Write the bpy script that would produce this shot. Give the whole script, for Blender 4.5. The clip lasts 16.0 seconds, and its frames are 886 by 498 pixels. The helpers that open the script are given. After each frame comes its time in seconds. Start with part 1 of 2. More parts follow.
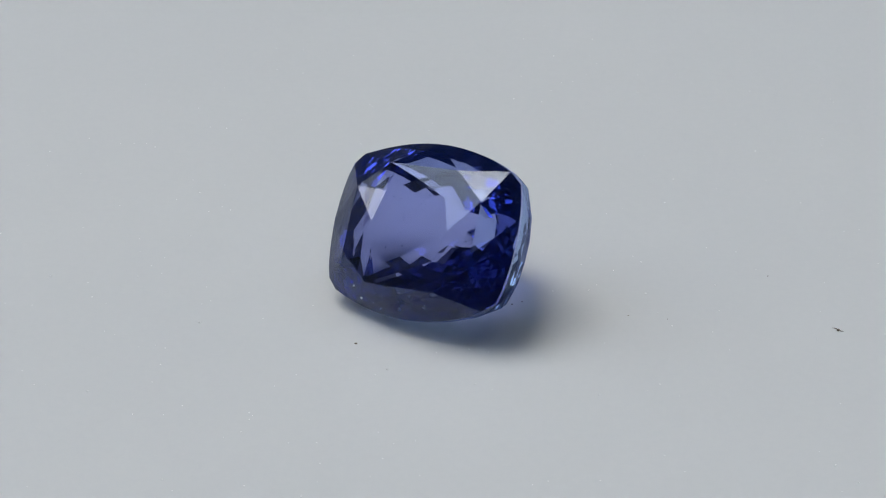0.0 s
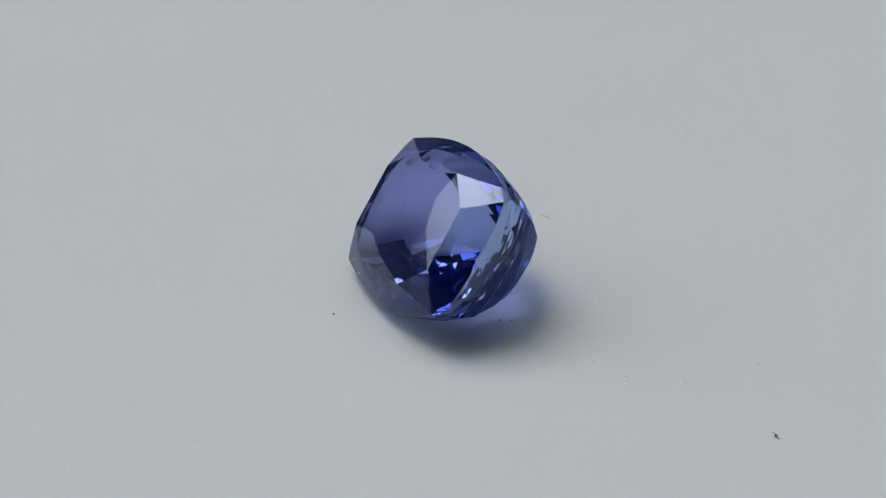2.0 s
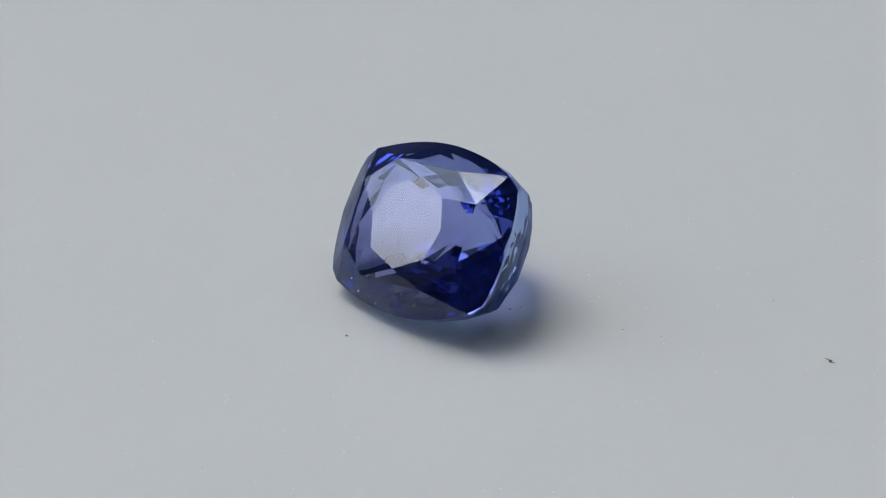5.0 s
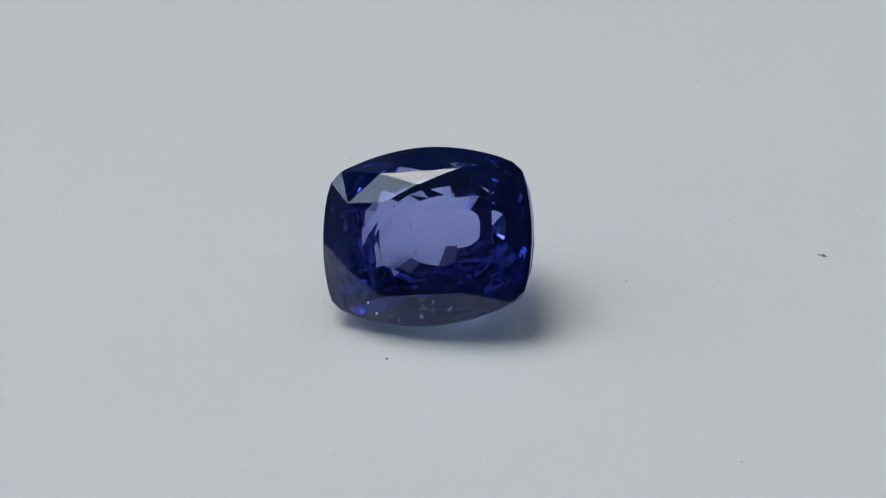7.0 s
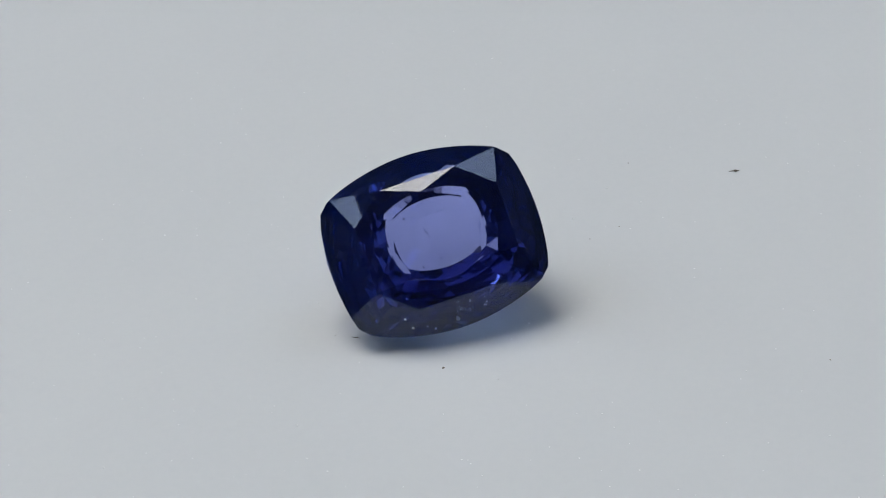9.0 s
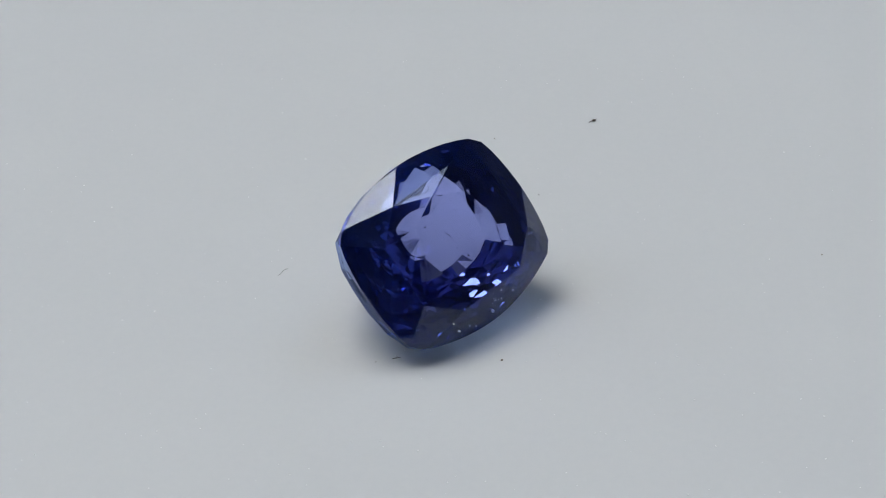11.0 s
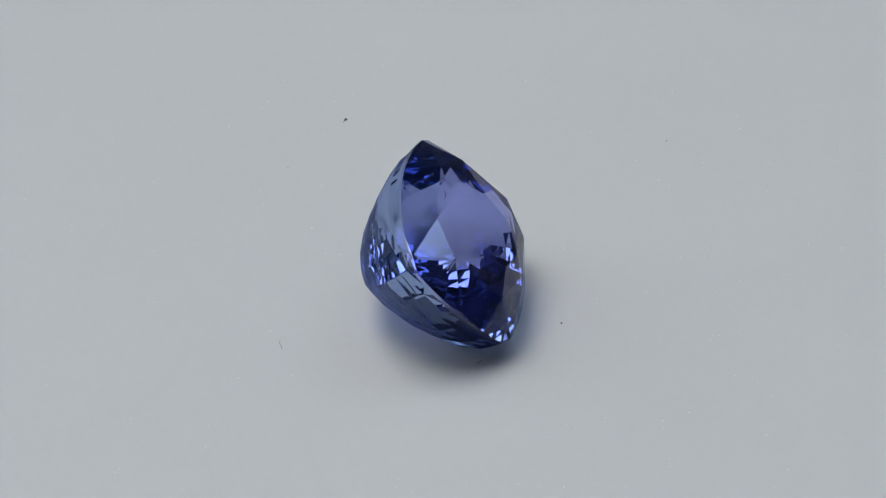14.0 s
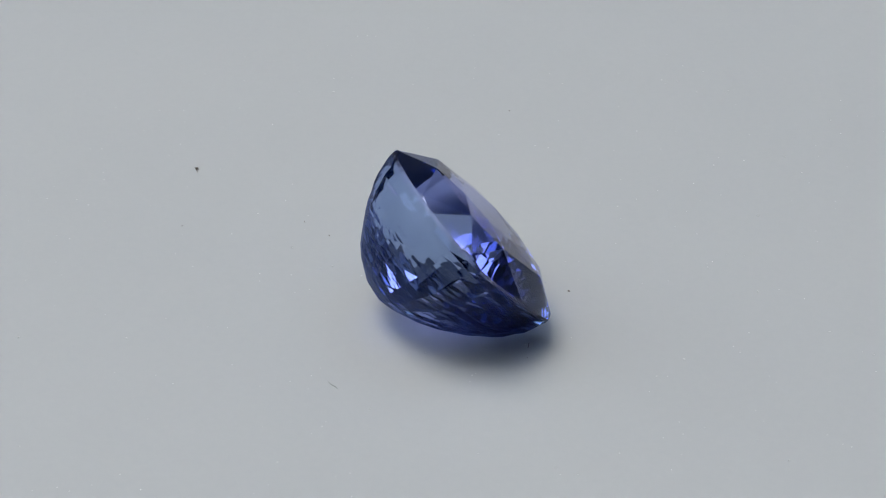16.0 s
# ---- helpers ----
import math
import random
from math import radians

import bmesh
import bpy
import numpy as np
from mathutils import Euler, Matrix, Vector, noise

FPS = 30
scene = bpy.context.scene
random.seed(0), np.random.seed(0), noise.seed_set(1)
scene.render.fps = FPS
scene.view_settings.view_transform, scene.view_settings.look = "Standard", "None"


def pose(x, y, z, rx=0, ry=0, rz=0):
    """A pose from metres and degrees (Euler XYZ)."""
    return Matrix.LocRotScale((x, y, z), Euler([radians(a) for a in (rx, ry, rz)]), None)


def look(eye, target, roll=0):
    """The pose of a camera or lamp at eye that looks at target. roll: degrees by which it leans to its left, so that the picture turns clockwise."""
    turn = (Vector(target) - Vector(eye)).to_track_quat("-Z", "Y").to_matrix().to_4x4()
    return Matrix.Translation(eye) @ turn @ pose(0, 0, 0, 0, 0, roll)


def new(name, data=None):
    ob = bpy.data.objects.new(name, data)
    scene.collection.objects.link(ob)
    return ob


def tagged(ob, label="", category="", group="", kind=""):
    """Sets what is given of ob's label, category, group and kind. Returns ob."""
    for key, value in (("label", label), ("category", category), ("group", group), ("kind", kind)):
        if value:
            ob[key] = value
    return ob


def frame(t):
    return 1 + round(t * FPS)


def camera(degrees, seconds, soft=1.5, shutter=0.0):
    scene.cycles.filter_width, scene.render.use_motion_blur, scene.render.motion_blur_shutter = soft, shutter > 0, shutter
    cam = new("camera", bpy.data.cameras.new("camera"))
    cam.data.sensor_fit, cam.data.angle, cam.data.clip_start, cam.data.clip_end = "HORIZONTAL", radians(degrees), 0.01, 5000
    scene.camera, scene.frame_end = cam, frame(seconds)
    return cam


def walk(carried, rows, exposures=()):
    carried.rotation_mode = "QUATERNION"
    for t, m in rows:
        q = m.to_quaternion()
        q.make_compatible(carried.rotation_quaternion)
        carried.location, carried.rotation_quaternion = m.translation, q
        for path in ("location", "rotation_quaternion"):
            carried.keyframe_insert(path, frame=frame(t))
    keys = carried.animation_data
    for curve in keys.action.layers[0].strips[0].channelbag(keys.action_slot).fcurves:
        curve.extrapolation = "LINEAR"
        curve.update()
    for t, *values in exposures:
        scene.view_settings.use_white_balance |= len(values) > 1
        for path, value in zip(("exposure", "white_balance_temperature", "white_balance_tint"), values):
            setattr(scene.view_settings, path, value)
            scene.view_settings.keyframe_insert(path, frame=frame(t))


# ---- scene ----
# One model unit is K metres: the stone is 9 mm long.
K = 9.0e-3 / 363.1
EYE_DIST = 4732.3 * K
PITCH = radians(32.618)
AXIS = Vector((10.48 * K, -163.44 * K, 0.0))     # turning axis, seen from the point that the camera looks at

cam = camera(18.813, 16.0, soft=1.1)
EYE = Vector((0, -EYE_DIST * math.cos(PITCH), EYE_DIST * math.sin(PITCH))) - AXIS
VIEW = look(EYE, -AXIS, -2.123)
walk(cam, [(0.0, VIEW), (16.0, VIEW)],
     exposures=[(0.0, 0.0), (0.5, -0.04), (1.0, -0.09), (1.5, -0.10), (2.8, -0.12), (4.2, -0.10), (6.3, 0.0), (7.0, 0.03), (9.0, 0.06),
                (11.3, 0.0), (12.5, -0.06), (13.5, -0.09), (14.5, -0.11), (16.0, -0.12)])

# ---- world and light ----
world = bpy.data.worlds.new("dim_room_air")
scene.world = world
world.use_nodes = True
world.node_tree.nodes["Background"].inputs["Color"].default_value = (0.5, 0.55, 0.6, 1)
world.node_tree.nodes["Background"].inputs["Strength"].default_value = 0.02

LIGHT_POWER = 6.0
DIM_POWER = 1.78
LIGHT_COLOUR = (1.0, 1.0, 0.975, 1)
DIM_COLOUR = (0.78, 0.97, 1.26, 1)


# ---- materials ----
def material(name):
    m = bpy.data.materials.new(name)
    m.use_nodes = True
    nt = m.node_tree
    return m, nt, nt.nodes["Principled BSDF"], nt.nodes["Material Output"]


def node(nt, kind, **values):
    n = nt.nodes.new(kind)
    for key, value in values.items():
        n.inputs[key.replace("_", " ")].default_value = value
    return n


def surface(name, dark, light, scale, rough=0.5, bump=0.0, metal=0.0, fine=None, distance=0.001):
    """A surface whose colour drifts between two tones at two scales, with fine relief."""
    m, nt, bsdf, out = material(name)
    co = nt.nodes.new("ShaderNodeTexCoord")
    big = node(nt, "ShaderNodeTexNoise", Scale=scale, Detail=4.0, Roughness=0.55)
    small = node(nt, "ShaderNodeTexNoise", Scale=fine or scale * 14, Detail=3.0, Roughness=0.6)
    for n in (big, small):
        nt.links.new(co.outputs["Object"], n.inputs["Vector"])
    add = nt.nodes.new("ShaderNodeMath")
    add.operation = "MULTIPLY_ADD"
    nt.links.new(small.outputs["Fac"], add.inputs[0])
    add.inputs[1].default_value = 0.4
    scaled = nt.nodes.new("ShaderNodeMath")
    scaled.operation = "MULTIPLY"
    scaled.inputs[1].default_value = 0.6
    nt.links.new(big.outputs["Fac"], scaled.inputs[0])
    nt.links.new(scaled.outputs[0], add.inputs[2])
    ramp = nt.nodes.new("ShaderNodeValToRGB")
    ramp.color_ramp.elements[0].position, ramp.color_ramp.elements[0].color = 0.3, (*dark, 1)
    ramp.color_ramp.elements[1].position, ramp.color_ramp.elements[1].color = 0.7, (*light, 1)
    nt.links.new(add.outputs[0], ramp.inputs["Fac"])
    nt.links.new(ramp.outputs["Color"], bsdf.inputs["Base Color"])
    bsdf.inputs["Roughness"].default_value = rough
    bsdf.inputs["Metallic"].default_value = metal
    if bump:
        b = node(nt, "ShaderNodeBump", Strength=bump, Distance=distance)
        nt.links.new(small.outputs["Fac"], b.inputs["Height"])
        nt.links.new(b.outputs["Normal"], bsdf.inputs["Normal"])
    return m


def gem_material(name, through_tint, gloss_tint, rough, silk_lift=0.0):
    """Corundum: clear, strongly refracting, blue in what it lets through, with a faint scattering haze that also lifts
    dark facets.
    """
    m, nt, bsdf, out = material(name)
    nt.nodes.remove(bsdf)
    co = nt.nodes.new("ShaderNodeTexCoord")
    zone = node(nt, "ShaderNodeTexNoise", Scale=420.0, Detail=3.0, Roughness=0.5)
    nt.links.new(co.outputs["Object"], zone.inputs["Vector"])
    ramp = nt.nodes.new("ShaderNodeValToRGB")
    ramp.color_ramp.elements[0].position, ramp.color_ramp.elements[1].position = 0.35, 0.65
    ramp.color_ramp.elements[0].color = (*[c * 0.94 for c in through_tint], 1)
    ramp.color_ramp.elements[1].color = (*through_tint, 1)
    nt.links.new(zone.outputs["Fac"], ramp.inputs["Fac"])
    fresnel = node(nt, "ShaderNodeFresnel", IOR=1.77)
    # A gloss tint below white darkens reflections, for light absorbed inside the stone.
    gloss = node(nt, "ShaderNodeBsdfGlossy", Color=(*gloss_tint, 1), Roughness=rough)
    clear = node(nt, "ShaderNodeBsdfRefraction", IOR=1.77, Roughness=rough)
    nt.links.new(ramp.outputs["Color"], clear.inputs["Color"])
    mix = nt.nodes.new("ShaderNodeMixShader")
    nt.links.new(fresnel.outputs[0], mix.inputs[0])
    nt.links.new(clear.outputs[0], mix.inputs[1])
    nt.links.new(gloss.outputs[0], mix.inputs[2])
    cloud = node(nt, "ShaderNodeTexNoise", Scale=1500.0, Detail=5.0, Roughness=0.65)
    nt.links.new(co.outputs["Object"], cloud.inputs["Vector"])
    amount = node(nt, "ShaderNodeMapRange")
    for i, v in ((1, 0.3), (2, 0.7), (3, silk_lift * 0.15), (4, silk_lift * 1.85)):
        amount.inputs[i].default_value = v
    nt.links.new(cloud.outputs["Fac"], amount.inputs[0])
    # Faint scattering; its blue is also put in to brighten dark inner facets.
    haze = node(nt, "ShaderNodeBsdfDiffuse", Color=(0.018, 0.075, 0.52, 1))
    lifted = nt.nodes.new("ShaderNodeMixShader")
    nt.links.new(amount.outputs[0], lifted.inputs[0])
    nt.links.new(mix.outputs[0], lifted.inputs[1])
    nt.links.new(haze.outputs[0], lifted.inputs[2])
    nt.links.new(lifted.outputs[0], out.inputs["Surface"])
    return m


def glow(name, colour, strength):
    m, nt, bsdf, out = material(name)
    bsdf.inputs["Base Color"].default_value = (0.8, 0.8, 0.8, 1)
    bsdf.inputs["Emission Color"].default_value = colour
    bsdf.inputs["Emission Strength"].default_value = strength
    return m


TABLE = gem_material("clear_blue_sapphire", (0.55, 0.545, 0.92), (0.97, 0.97, 0.98), 0.0, 0.02)
# Same stone as the table; gloss tinted blue to tone down grey reflections.
CROWN = gem_material("polished_sapphire_blue_gloss", (0.53, 0.57, 0.94), (0.77, 0.83, 0.97), 0.0, 0.035)
# Same stone again, each inner reflection darkened by colour in place of absorption.
PAVILION_DARKENED = gem_material("sapphire_darkened_gloss", (0.66, 0.765, 0.955), (0.31, 0.37, 0.63), 0.0, 0.04)
GIRDLE = gem_material("ground_sapphire_edge", (0.62, 0.66, 0.95), (0.9, 0.9, 0.95), 0.25)
WHITE_TOP = surface("white_satin_plastic", (0.586, 0.590, 0.594), (0.618, 0.618, 0.615), 60.0, rough=0.42, bump=0.06, fine=2600.0, distance=0.00003)
WHITE_SIDE = surface("white_moulded_plastic", (0.72, 0.72, 0.71), (0.78, 0.78, 0.77), 90.0, rough=0.5, bump=0.1)
DESK = surface("pale_laminate_desk", (0.46, 0.44, 0.41), (0.54, 0.52, 0.49), 3.0, rough=0.45, bump=0.1)
WALL = surface("grey_wall_paint", (0.20, 0.20, 0.21), (0.25, 0.25, 0.26), 2.0, rough=0.85, bump=0.2)
# Wall paint darkened to put the viewer's own shade into the reflections.
SHADED_WALL = surface("wall_paint_shaded_viewer_side", (0.10, 0.10, 0.11), (0.13, 0.13, 0.14), 2.0, rough=0.85, bump=0.2)
FLOOR = surface("dark_floor_boards", (0.10, 0.085, 0.07), (0.16, 0.135, 0.11), 4.0, rough=0.5, bump=0.2)
CEILING = surface("pale_ceiling_paint", (0.38, 0.38, 0.39), (0.44, 0.44, 0.45), 2.0, rough=0.9, bump=0.1)
METAL = surface("brushed_aluminium", (0.5, 0.5, 0.5), (0.62, 0.62, 0.62), 30.0, rough=0.35, metal=1.0)
PANEL = glow("lit_diffuser", LIGHT_COLOUR, LIGHT_POWER)
DIM_PANEL = glow("dim_diffuser", DIM_COLOUR, DIM_POWER)
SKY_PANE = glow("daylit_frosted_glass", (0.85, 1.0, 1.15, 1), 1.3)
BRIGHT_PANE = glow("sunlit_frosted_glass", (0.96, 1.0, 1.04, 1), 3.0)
DARK_DUST = surface("dark_dust", (0.09, 0.075, 0.06), (0.2, 0.16, 0.12), 900.0, rough=0.9)
GREY_FIBRE = surface("grey_green_fibre", (0.12, 0.14, 0.12), (0.24, 0.27, 0.23), 900.0, rough=0.7)
PALE_DUST = surface("pale_dust", (0.88, 0.88, 0.87), (0.95, 0.95, 0.94), 900.0, rough=0.15)
PALE_MARK = surface("pale_inclusion", (0.5, 0.55, 0.65), (0.75, 0.78, 0.85), 900.0, rough=0.25)
INCLUSION = surface("dark_inclusion", (0.03, 0.03, 0.05), (0.07, 0.06, 0.08), 900.0, rough=0.6)


# ---- building helpers ----
def mesh_of(bm, name, mat, smooth=False):
    me = bpy.data.meshes.new(name)
    for f in bm.faces:
        f.smooth = smooth
    bm.to_mesh(me)
    bm.free()
    me.materials.append(mat)
    return me


def part(name, bm, mat, parent=None, label="", smooth=False):
    ob = new(name, mesh_of(bm, name, mat, smooth))
    ob.parent = parent
    if label:
        ob["label"] = label
    return ob


def box(bm, x0, x1, y0, y1, z0, z1):
    made = bmesh.ops.create_cube(bm, size=1.0)["verts"]
    bmesh.ops.scale(bm, vec=(x1 - x0, y1 - y0, z1 - z0), verts=made)
    bmesh.ops.translate(bm, vec=((x0 + x1) / 2, (y0 + y1) / 2, (z0 + z1) / 2), verts=made)
    return made


def slab(x0, x1, y0, y1, z0, z1, bevel=0.0):
    bm = bmesh.new()
    box(bm, x0, x1, y0, y1, z0, z1)
    if bevel:
        bmesh.ops.bevel(bm, geom=bm.edges[:], offset=bevel, segments=2, affect="EDGES", profile=0.5)
    return bm


def lathe(profile, steps):
    """A turned body from (radius, height) pairs; the first and the last close it."""
    bm = bmesh.new()
    rings = []
    for r, z in profile:
        rings.append([bm.verts.new((r * math.cos(2 * math.pi * i / steps), r * math.sin(2 * math.pi * i / steps), z)) for i in range(steps)])
    for a, b in zip(rings, rings[1:]):
        for i in range(steps):
            j = (i + 1) % steps
            bm.faces.new((a[i], a[j], b[j], b[i]))
    bm.faces.new(rings[-1])
    bm.faces.new(rings[0][::-1])
    return bm


def tube(points, radius, sides=6):
    """A thin fibre along a run of points, tapering to its ends."""
    bm = bmesh.new()
    points = [Vector(p) for p in points]
    rings = []
    n = len(points)
    for i, p in enumerate(points):
        way = (points[min(i + 1, n - 1)] - points[max(i - 1, 0)]).normalized()
        side = way.cross(Vector((0.05, 0.1, 1))).normalized()
        up = side.cross(way)
        r = radius * (0.45 + 0.55 * math.sin(math.pi * (i + 0.5) / n))
        rings.append([bm.verts.new(p + r * (math.cos(a) * side + math.sin(a) * up)) for a in [2 * math.pi * j / sides for j in range(sides)]])
    for a, b in zip(rings, rings[1:]):
        for j in range(sides):
            k = (j + 1) % sides
            bm.faces.new((a[j], a[k], b[k], b[j]))
    bm.faces.new(rings[0][::-1])
    bm.faces.new(rings[-1])
    return bm


def grain(bm, x, y, z, r, rng, flat=0.6):
    """One uneven crumb, resting with its underside at z."""
    made = bmesh.ops.create_icosphere(bm, subdivisions=1, radius=r)["verts"]
    stretch = 1 + rng.random() * 0.7
    turn = rng.random() * math.pi
    for v in made:
        v.co *= 0.75 + 0.5 * rng.random()
        v.co.x *= stretch
        v.co.z *= flat
    bmesh.ops.rotate(bm, cent=(0, 0, 0), matrix=Matrix.Rotation(turn, 3, "Z"), verts=made)
    low = min(v.co.z for v in made)
    bmesh.ops.translate(bm, vec=(x, y, z - low), verts=made)
    return made


# ---- the room ----
def build_room():
    floor_z, ceil_z, half = -0.79, 1.66, 2.1
    t = 0.12
    floor = part("floor", slab(-half, half, -half, half, floor_z - t, floor_z), FLOOR)
    tagged(floor, "dark brown wooden room floor", "floor", kind="structure")
    ceiling = part("ceiling", slab(-half, half, -half, half, ceil_z, ceil_z + t), CEILING)
    tagged(ceiling, "plain pale painted room ceiling", "ceiling", kind="structure")
    for name, a in (("wall_north", (-half, half, half, half + t)), ("wall_south", (-half, half, -half - t, -half)),
                    ("wall_east", (half, half + t, -half - t, half + t)), ("wall_west", (-half - t, -half, -half - t, half + t))):
        # The unseen wall behind the camera takes the darkened colour.
        dark = name == "wall_south"
        w = part(name, slab(*a, floor_z - t, ceil_z + t), SHADED_WALL if dark else WALL)
        tagged(w, "plain painted room wall, colour darkened for the shaded viewer side" if dark else "plain grey painted room wall", "wall", kind="structure")


def build_ceiling_light(x, y, half_x, half_y, diffuser, label):
    """A flat light panel in a metal frame under the ceiling."""
    light = new("ceiling_light")
    light.matrix_basis = pose(x, y, 1.60)
    h, e = 0.055, 0.02
    a, b = half_x, half_y
    for rail in ((-a - e, a + e, -b - e, -b), (-a - e, a + e, b, b + e), (-a - e, -a, -b, b), (a, a + e, -b, b)):
        part("frame_rail", slab(*rail, 0.0, h, 0.003), METAL, light)
    part("backing", slab(-a, a, -b, b, h - 0.008, h), METAL, light)
    part("diffuser", slab(-a, a, -b, b, 0.006, 0.012), diffuser, light, "white glowing diffuser")
    tagged(light, label, "ceiling light", group="ceiling lights over the desk")


def build_desk():
    desk = new("desk")
    desk.matrix_basis = pose(0, 0, -0.022)
    part("tabletop", slab(-0.8, 0.8, -0.4, 0.55, -0.03, 0.0, 0.003), DESK, desk)
    for x in (-0.74, 0.74):
        for y in (-0.34, 0.49):
            part("leg", slab(x - 0.025, x + 0.025, y - 0.025, y + 0.025, -0.768, -0.03, 0.002), METAL, desk)
    tagged(desk, "pale laminate desk under the turntable", "desk")


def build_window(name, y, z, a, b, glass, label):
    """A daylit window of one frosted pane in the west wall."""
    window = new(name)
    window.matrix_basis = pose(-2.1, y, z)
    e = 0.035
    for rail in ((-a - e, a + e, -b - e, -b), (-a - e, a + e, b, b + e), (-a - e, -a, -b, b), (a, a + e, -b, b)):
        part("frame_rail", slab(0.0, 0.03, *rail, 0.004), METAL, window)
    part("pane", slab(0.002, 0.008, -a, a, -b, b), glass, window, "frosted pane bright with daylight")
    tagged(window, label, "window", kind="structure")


# ---- the turntable ----
def build_turntable():
    table = new("turntable")
    r = 0.095
    part("top_plate", lathe([(r - 0.004, -0.006), (r - 0.001, -0.0055), (r, -0.004), (r, -0.0015), (r - 0.0006, -0.0004), (r - 0.002, 0.0)], 128), WHITE_TOP, table,
         "smooth white satin top plate")
    part("base", lathe([(r - 0.012, -0.022), (r - 0.010, -0.021), (r - 0.010, -0.009), (r - 0.014, -0.006)], 96), WHITE_SIDE, table)
    tagged(table, "smooth white satin turntable under the gemstone", "turntable")
    return table


# ---- the sapphire ----
GEM_POSE = Matrix.Translation(Vector((-39.29, -12.52, 142.49)) * K) @ Matrix((
    (0.9229, 0.1166, -0.3671),
    (-0.3502, 0.6507, -0.6738),
    (0.1603, 0.7504, 0.6413))).to_4x4()
HALF_LONG, HALF_SHORT = 183.2, 152.6             # middle of the sides
CORNER_LONG, CORNER_SHORT, BOW = 167.0, 113.2, 1.9   # where the bowed sides meet
TABLE_Z, STAR_Z, DEPTH = 51.0, 43.3, 170.3
SIDES = 26
PAVILION = [(0.0874 * i, 1 - 0.625 * (0.0874 * i) ** 1.85) for i in range(1, 11)] + [(0.957, 0.40), (1.06, 0.20)]
CULET_SHIFT = Vector((17.8, 21.1, 0))


def outline(scale, z, steps=SIDES, shift=0.5, sharp=17.0):
    """The cushion's outline: four bowed sides that meet in blunt corners, rounder where sharp is low."""
    ring = []
    for i in range(steps):
        a = 2 * math.pi * (i + shift) / steps
        c, s = abs(math.cos(a)), abs(math.sin(a))
        low, high = 0.0, 300.0
        for _ in range(30):
            r = (low + high) / 2
            along = r * s / (HALF_SHORT - (HALF_SHORT - CORNER_SHORT) * min(r * c / CORNER_LONG, 1.2) ** BOW)
            across = r * c / (HALF_LONG - (HALF_LONG - CORNER_LONG) * min(r * s / CORNER_SHORT, 1.2) ** BOW)
            inside = along ** sharp + across ** sharp <= 1
            low, high = (r, high) if inside else (low, r)
        ring.append(Vector((low * math.cos(a) * scale, low * math.sin(a) * scale, z)))
    return ring


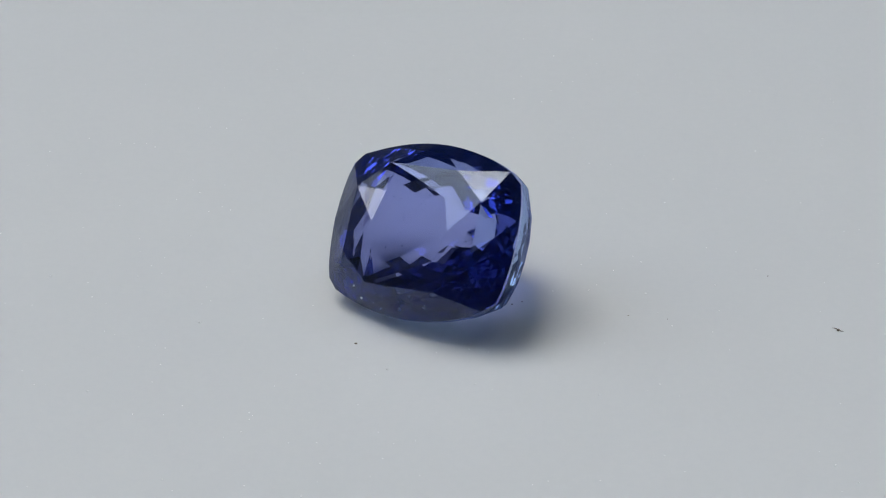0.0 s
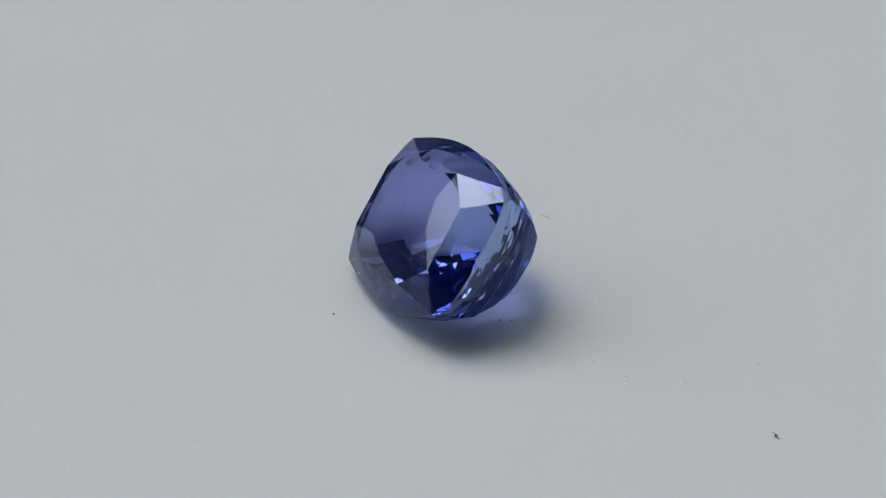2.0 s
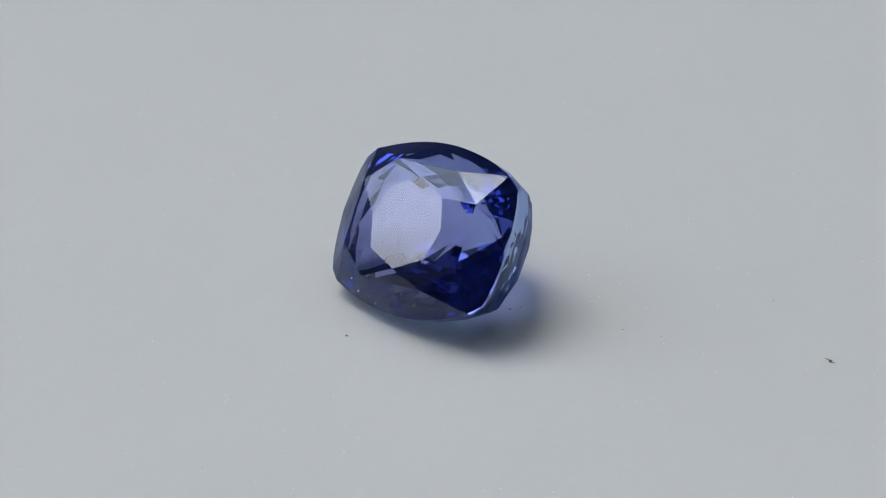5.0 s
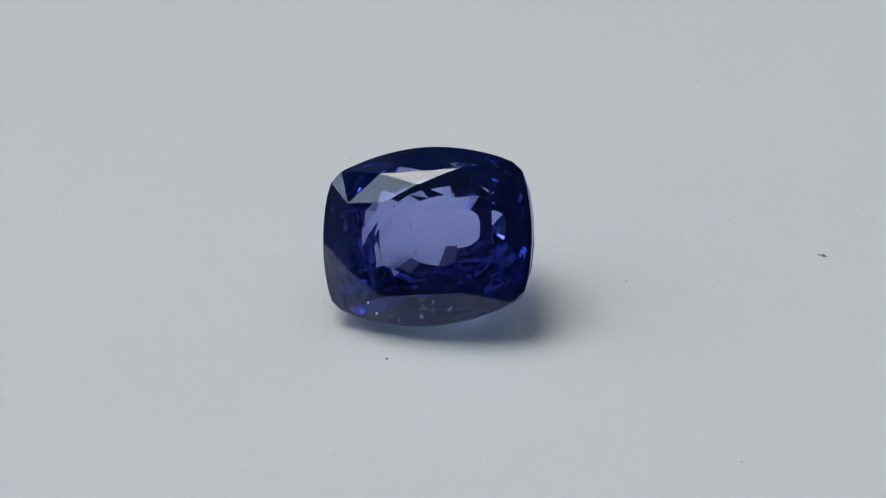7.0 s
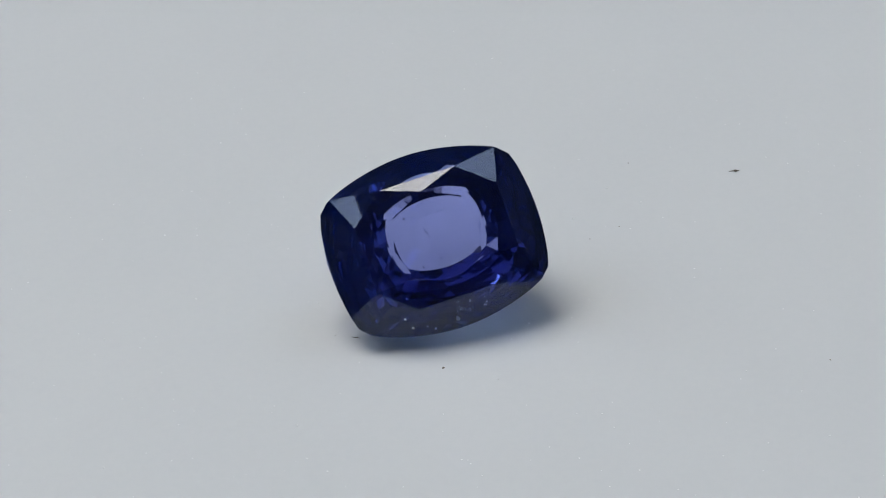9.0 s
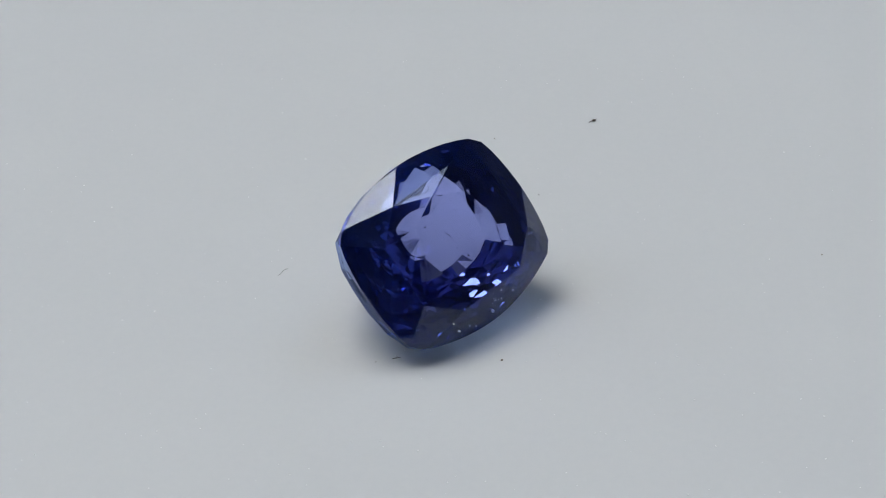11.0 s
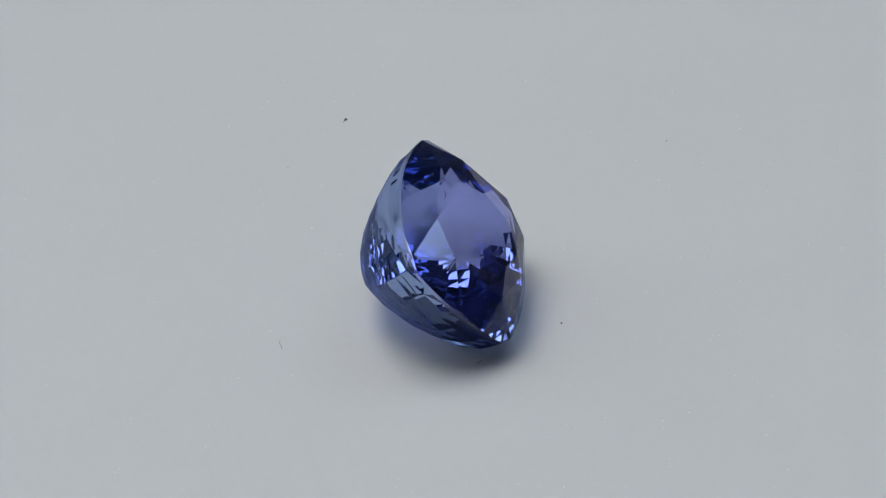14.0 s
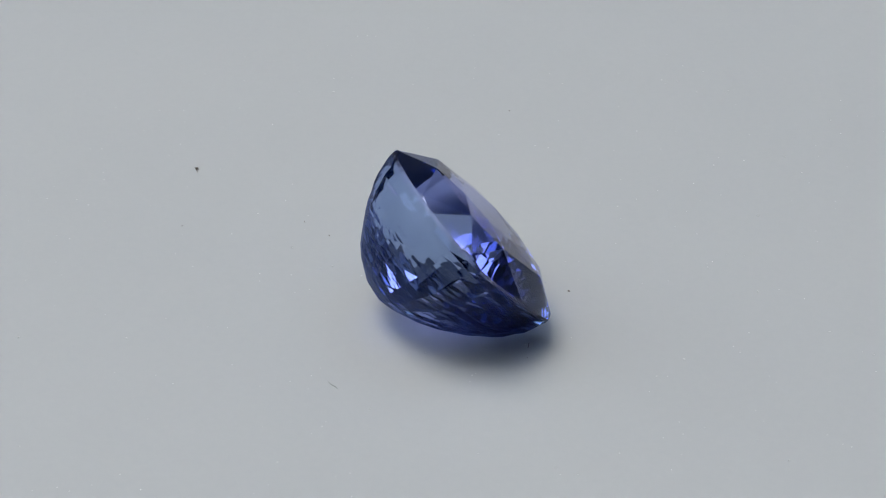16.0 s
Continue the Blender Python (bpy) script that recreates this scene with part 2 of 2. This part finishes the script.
def build_gem():
    rng = random.Random(5)
    gem = new("gemstone")
    points = []                       # (place, layer): 0 table, 1 tips of the star, 2 crown, 3 girdle top, 4 girdle bottom
    for sx in (1, -1):
        for sy in (1, -1):
            points.append((Vector((59.0 * sx, 54.0 * sy, TABLE_Z)), 0))
            points.append((Vector((67.0 * sx, 104.6 * sy, STAR_Z - 1.0)), 1))
            points.append((Vector((125.2 * sx, 57.0 * sy, STAR_Z)), 1))
            points.append((Vector((147.0 * sx, 119.5 * sy, 8.0)), 2))
    for sgn in (1, -1):
        points.append((Vector((0, 80.5 * sgn, TABLE_Z)), 0))
        points.append((Vector((76.0 * sgn, 0, TABLE_Z)), 0))
        points.append((Vector((0, 150.5 * sgn, 6.5)), 2))
        points.append((Vector((181.0 * sgn, 0, 6.5)), 2))
    points += [(p, 3) for p in outline(1.0, 2.6, 2 * SIDES)]
    points += [(p, 4) for p in outline(1.0, -3.2, 2 * SIDES)]
    down = GEM_POSE.inverted()

    def rest(p):
        """Keep a point of the pavilion above the turntable that it rests on."""
        there = GEM_POSE @ (p * K)
        low = rng.uniform(0.5, 1.9) * K
        if there.z < low:
            there.z = low
        return (down @ there) / K
    rows = [[p for p, k in points if k == 4]]
    for u, s in PAVILION:
        uneven = 1.35 * (0.35 + 0.65 * s) if s > 0.45 else 0.15
        rows.append([rest(p + CULET_SHIFT * u * u + Vector([rng.uniform(-uneven, uneven) for _ in range(3)]))
                     for p in outline(s, -DEPTH * u, sharp=13.0)])
    tip = rest(Vector((CULET_SHIFT.x, CULET_SHIFT.y, -DEPTH - 19.5)))
    hull = bmesh.new()
    layer = hull.verts.layers.int.new("layer")
    for p, k in points:
        hull.verts.new(p)[layer] = k
    bmesh.ops.convex_hull(hull, input=hull.verts[:])
    loose = [v for v in hull.verts if not v.link_faces]
    bmesh.ops.delete(hull, geom=loose, context="VERTS")
    bmesh.ops.recalc_face_normals(hull, faces=hull.faces[:])
    groups = {"table": [], "star_facet": [], "crown": [], "girdle": [], "pavilion": []}
    for f in hull.faces:
        kinds = {v[layer] for v in f.verts}
        name = ("table" if kinds == {0} else "star_facet" if max(kinds) <= 1 else "crown" if max(kinds) <= 3
                else "pavilion" if kinds == {4} else "girdle")
        if name != "pavilion":
            groups[name].append([tuple(v.co * K) for v in f.verts])
    facets = groups["pavilion"]
    for j in range(SIDES):               # stepped facets, row by row to the culet
        n = (j + 1) % SIDES
        edge, first = rows[0], rows[1]
        facets.append((edge[2 * j], edge[2 * j + 1], first[j]))
        facets.append((edge[2 * j + 1], edge[2 * n], first[n], first[j]))
        for upper, lower in zip(rows[1:], rows[2:]):
            facets.append((upper[j], upper[n], lower[n], lower[j]))
        facets.append((rows[-1][j], rows[-1][n], tip))
    groups["pavilion"] = [[tuple(Vector(p) * K) for p in reversed(f)] for f in facets]
    hull.free()
    labels = {"table": "flat polished octagonal table facet", "crown": "bright faceted sapphire crown with blue-tinted reflections",
              "girdle": "thin finely ground edge", "pavilion": "deep stepped blue pavilion with its inner reflections darkened"}
    for corners in groups.pop("star_facet"):
        bm = bmesh.new()
        bm.faces.new([bm.verts.new(co) for co in corners])
        part("star_facet", bm, TABLE, gem, "shallow polished triangle beside the table")
    for name, faces in groups.items():
        bm = bmesh.new()
        seen = {}
        for f in faces:
            vs = []
            for co in f:
                if co not in seen:
                    seen[co] = bm.verts.new(co)
                vs.append(seen[co])
            bm.faces.new(vs)
        part(name, bm, {"table": TABLE, "girdle": GIRDLE, "pavilion": PAVILION_DARKENED}.get(name, CROWN), gem, labels[name])
    # dark marks just under the table
    z = TABLE_Z - 3.5
    for x, y, r in ((-14, -13, 1.5), (-5, -35, 2.2), (-43, 46, 1.8), (-28, 44, 1.5), (14, 40, 1.7), (22, 40, 1.4), (27, 56, 1.1), (-38, -41, 1.8), (-8, 62, 1.8), (-14, 60, 1.1)):
        bm = bmesh.new()
        grain(bm, 0, 0, 0, 0.8 * r * K, rng, 0.35)
        bmesh.ops.translate(bm, vec=(x * K, y * K, (z - 1.0) * K), verts=bm.verts[:])
        part("inclusion", bm, INCLUSION, gem, "tiny dark inclusion")
    # a nick and a cloud of fine bright marks under the lower long crown facet
    nicks = ((-7.0, -135.0, 3.8), (-94.0, -112.0, 1.9), (-84.0, -129.0, 2.2), (-47.0, -140.0, 1.8), (-60.0, -133.0, 1.5))
    for i in range(26):
        x, y = nicks[i][:2] if i < 5 else (rng.uniform(-15, 48), rng.uniform(-131, -112))
        size = nicks[i][2] if i < 5 else rng.uniform(0.5, 1.3)
        bm = bmesh.new()
        grain(bm, 0, 0, 0, size * K, rng, 0.45)
        deep = STAR_Z - (abs(y) - 104.2) * 0.94 - 1.2 * size - 1.0
        bmesh.ops.translate(bm, vec=(x * K, y * K, deep * K), verts=bm.verts[:])
        part("inclusion", bm, PALE_MARK, gem, "tiny pale inclusion")
    curl = []
    for i in range(13):
        a = radians(150 + 22 * i)
        curl.append(Vector((-6 + (9 - 0.25 * i) * math.cos(a) + 0.9 * i, 97 + (6.5 - 0.2 * i) * math.sin(a) - 0.2 * i, STAR_Z - 0.8)) * K)
    line = [Vector((-18 + 0.9 * i + 1.3 * math.sin(i * 1.9), 22 - 2.6 * i, z)) * K for i in range(8)]
    part("feather", tube(line, 0.5 * K), INCLUSION, gem, "short dark hairline inclusion")
    part("feather", tube(curl, 0.75 * K), INCLUSION, gem, "fine dark curled inclusion")
    tagged(gem, "cushion-cut blue sapphire, faceted and polished, lying tilted on its pavilion", "gemstone")
    return gem, GEM_POSE


# ---- dust on the turntable ----
def build_dust():
    rng = random.Random(11)
    things = []
    # the brown crumb with a short fibre
    speck = new("dust_speck")
    bm = bmesh.new()
    grain(bm, 660 * K, -1 * K, 0, 3.2 * K, rng)
    part("crumb", bm, DARK_DUST, speck)
    part("fibre", tube([Vector((650 + 3.2 * i, 5 - 1.3 * i + 1.4 * math.sin(i), 1.2)) * K for i in range(7)], 0.7 * K), DARK_DUST, speck)
    tagged(speck, "brown dust crumb with a short fibre on the white turntable", "dust")
    things.append(speck)
    hair = part("dust_fibre", tube([Vector((-16 - 3.4 * i, 307 + 0.9 * i + 1.8 * math.sin(i * 0.7), 0.7)) * K for i in range(9)], 0.5 * K), GREY_FIBRE)
    tagged(hair, "short grey-green curved fibre lying on the white turntable", "fibre")
    things.append(hair)
    for x, y, r in ((-134, -153, 2.1), (106, 0, 1.5), (307, -5, 1.0), (374, -7, 1.0), (122, 11, 1.2), (530, 149, 1.2), (370, -545, 1.4), (-215, 40, 0.9)):
        bm = bmesh.new()
        grain(bm, x * K, y * K, 0, r * K, rng)
        ob = part("dust_grain", bm, DARK_DUST)
        tagged(ob, "tiny dark dust grain on the white turntable", "dust", group="dust grains on the turntable")
        things.append(ob)
    lint = part("dust_fibre", tube([Vector((-189 - 1.2 * i + math.sin(i), 6 + 2.2 * i, 0.6)) * K for i in range(7)], 0.5 * K), DARK_DUST)
    tagged(lint, "tiny dark fibre lying on the white turntable near the gemstone", "fibre")
    things.append(lint)
    bm = bmesh.new()
    for _ in range(330):
        a, d = rng.random() * 2 * math.pi, 1000 * math.sqrt(rng.random())
        if d < 130:
            continue
        grain(bm, d * math.cos(a) * K, d * math.sin(a) * K, 0, rng.uniform(0.6, 1.5) * K, rng, 0.7)
    ob = part("fine_dust", bm, PALE_DUST)
    tagged(ob, "fine pale dust scattered over the white turntable", "dust", kind="stuff")
    things.append(ob)
    return things


# ---- all that turns ----
def turn_at(t):
    return -51.02 + 14.057 * math.sqrt((t - 2.787) ** 2 + 0.0004)


def motions(turning):
    times = [0.5 * i for i in range(33)] + [2.6, 2.7, 2.75, 2.787, 2.82, 2.9]
    for ob, at in turning:
        walk(ob, [(t, pose(0, 0, 0, 0, 0, turn_at(t)) @ at) for t in sorted(times)])


build_room()
build_ceiling_light(-0.5075, 0.435, 0.5125, 0.555, PANEL, "broad brightly lit ceiling panel with an aluminium frame")
build_ceiling_light(-1.52, 0.30, 0.45, 0.90, DIM_PANEL, "dim bluish ceiling panel with an aluminium frame")
build_ceiling_light(0.92, 0.66, 0.46, 0.56, DIM_PANEL, "dim bluish ceiling panel with an aluminium frame")
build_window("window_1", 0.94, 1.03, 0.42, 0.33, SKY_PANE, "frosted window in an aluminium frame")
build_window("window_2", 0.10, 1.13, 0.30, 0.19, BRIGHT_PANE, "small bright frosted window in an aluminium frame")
build_desk()
ON_TURN = [(build_turntable(), Matrix())] + [build_gem()] + [(ob, Matrix()) for ob in build_dust()]
motions(ON_TURN)
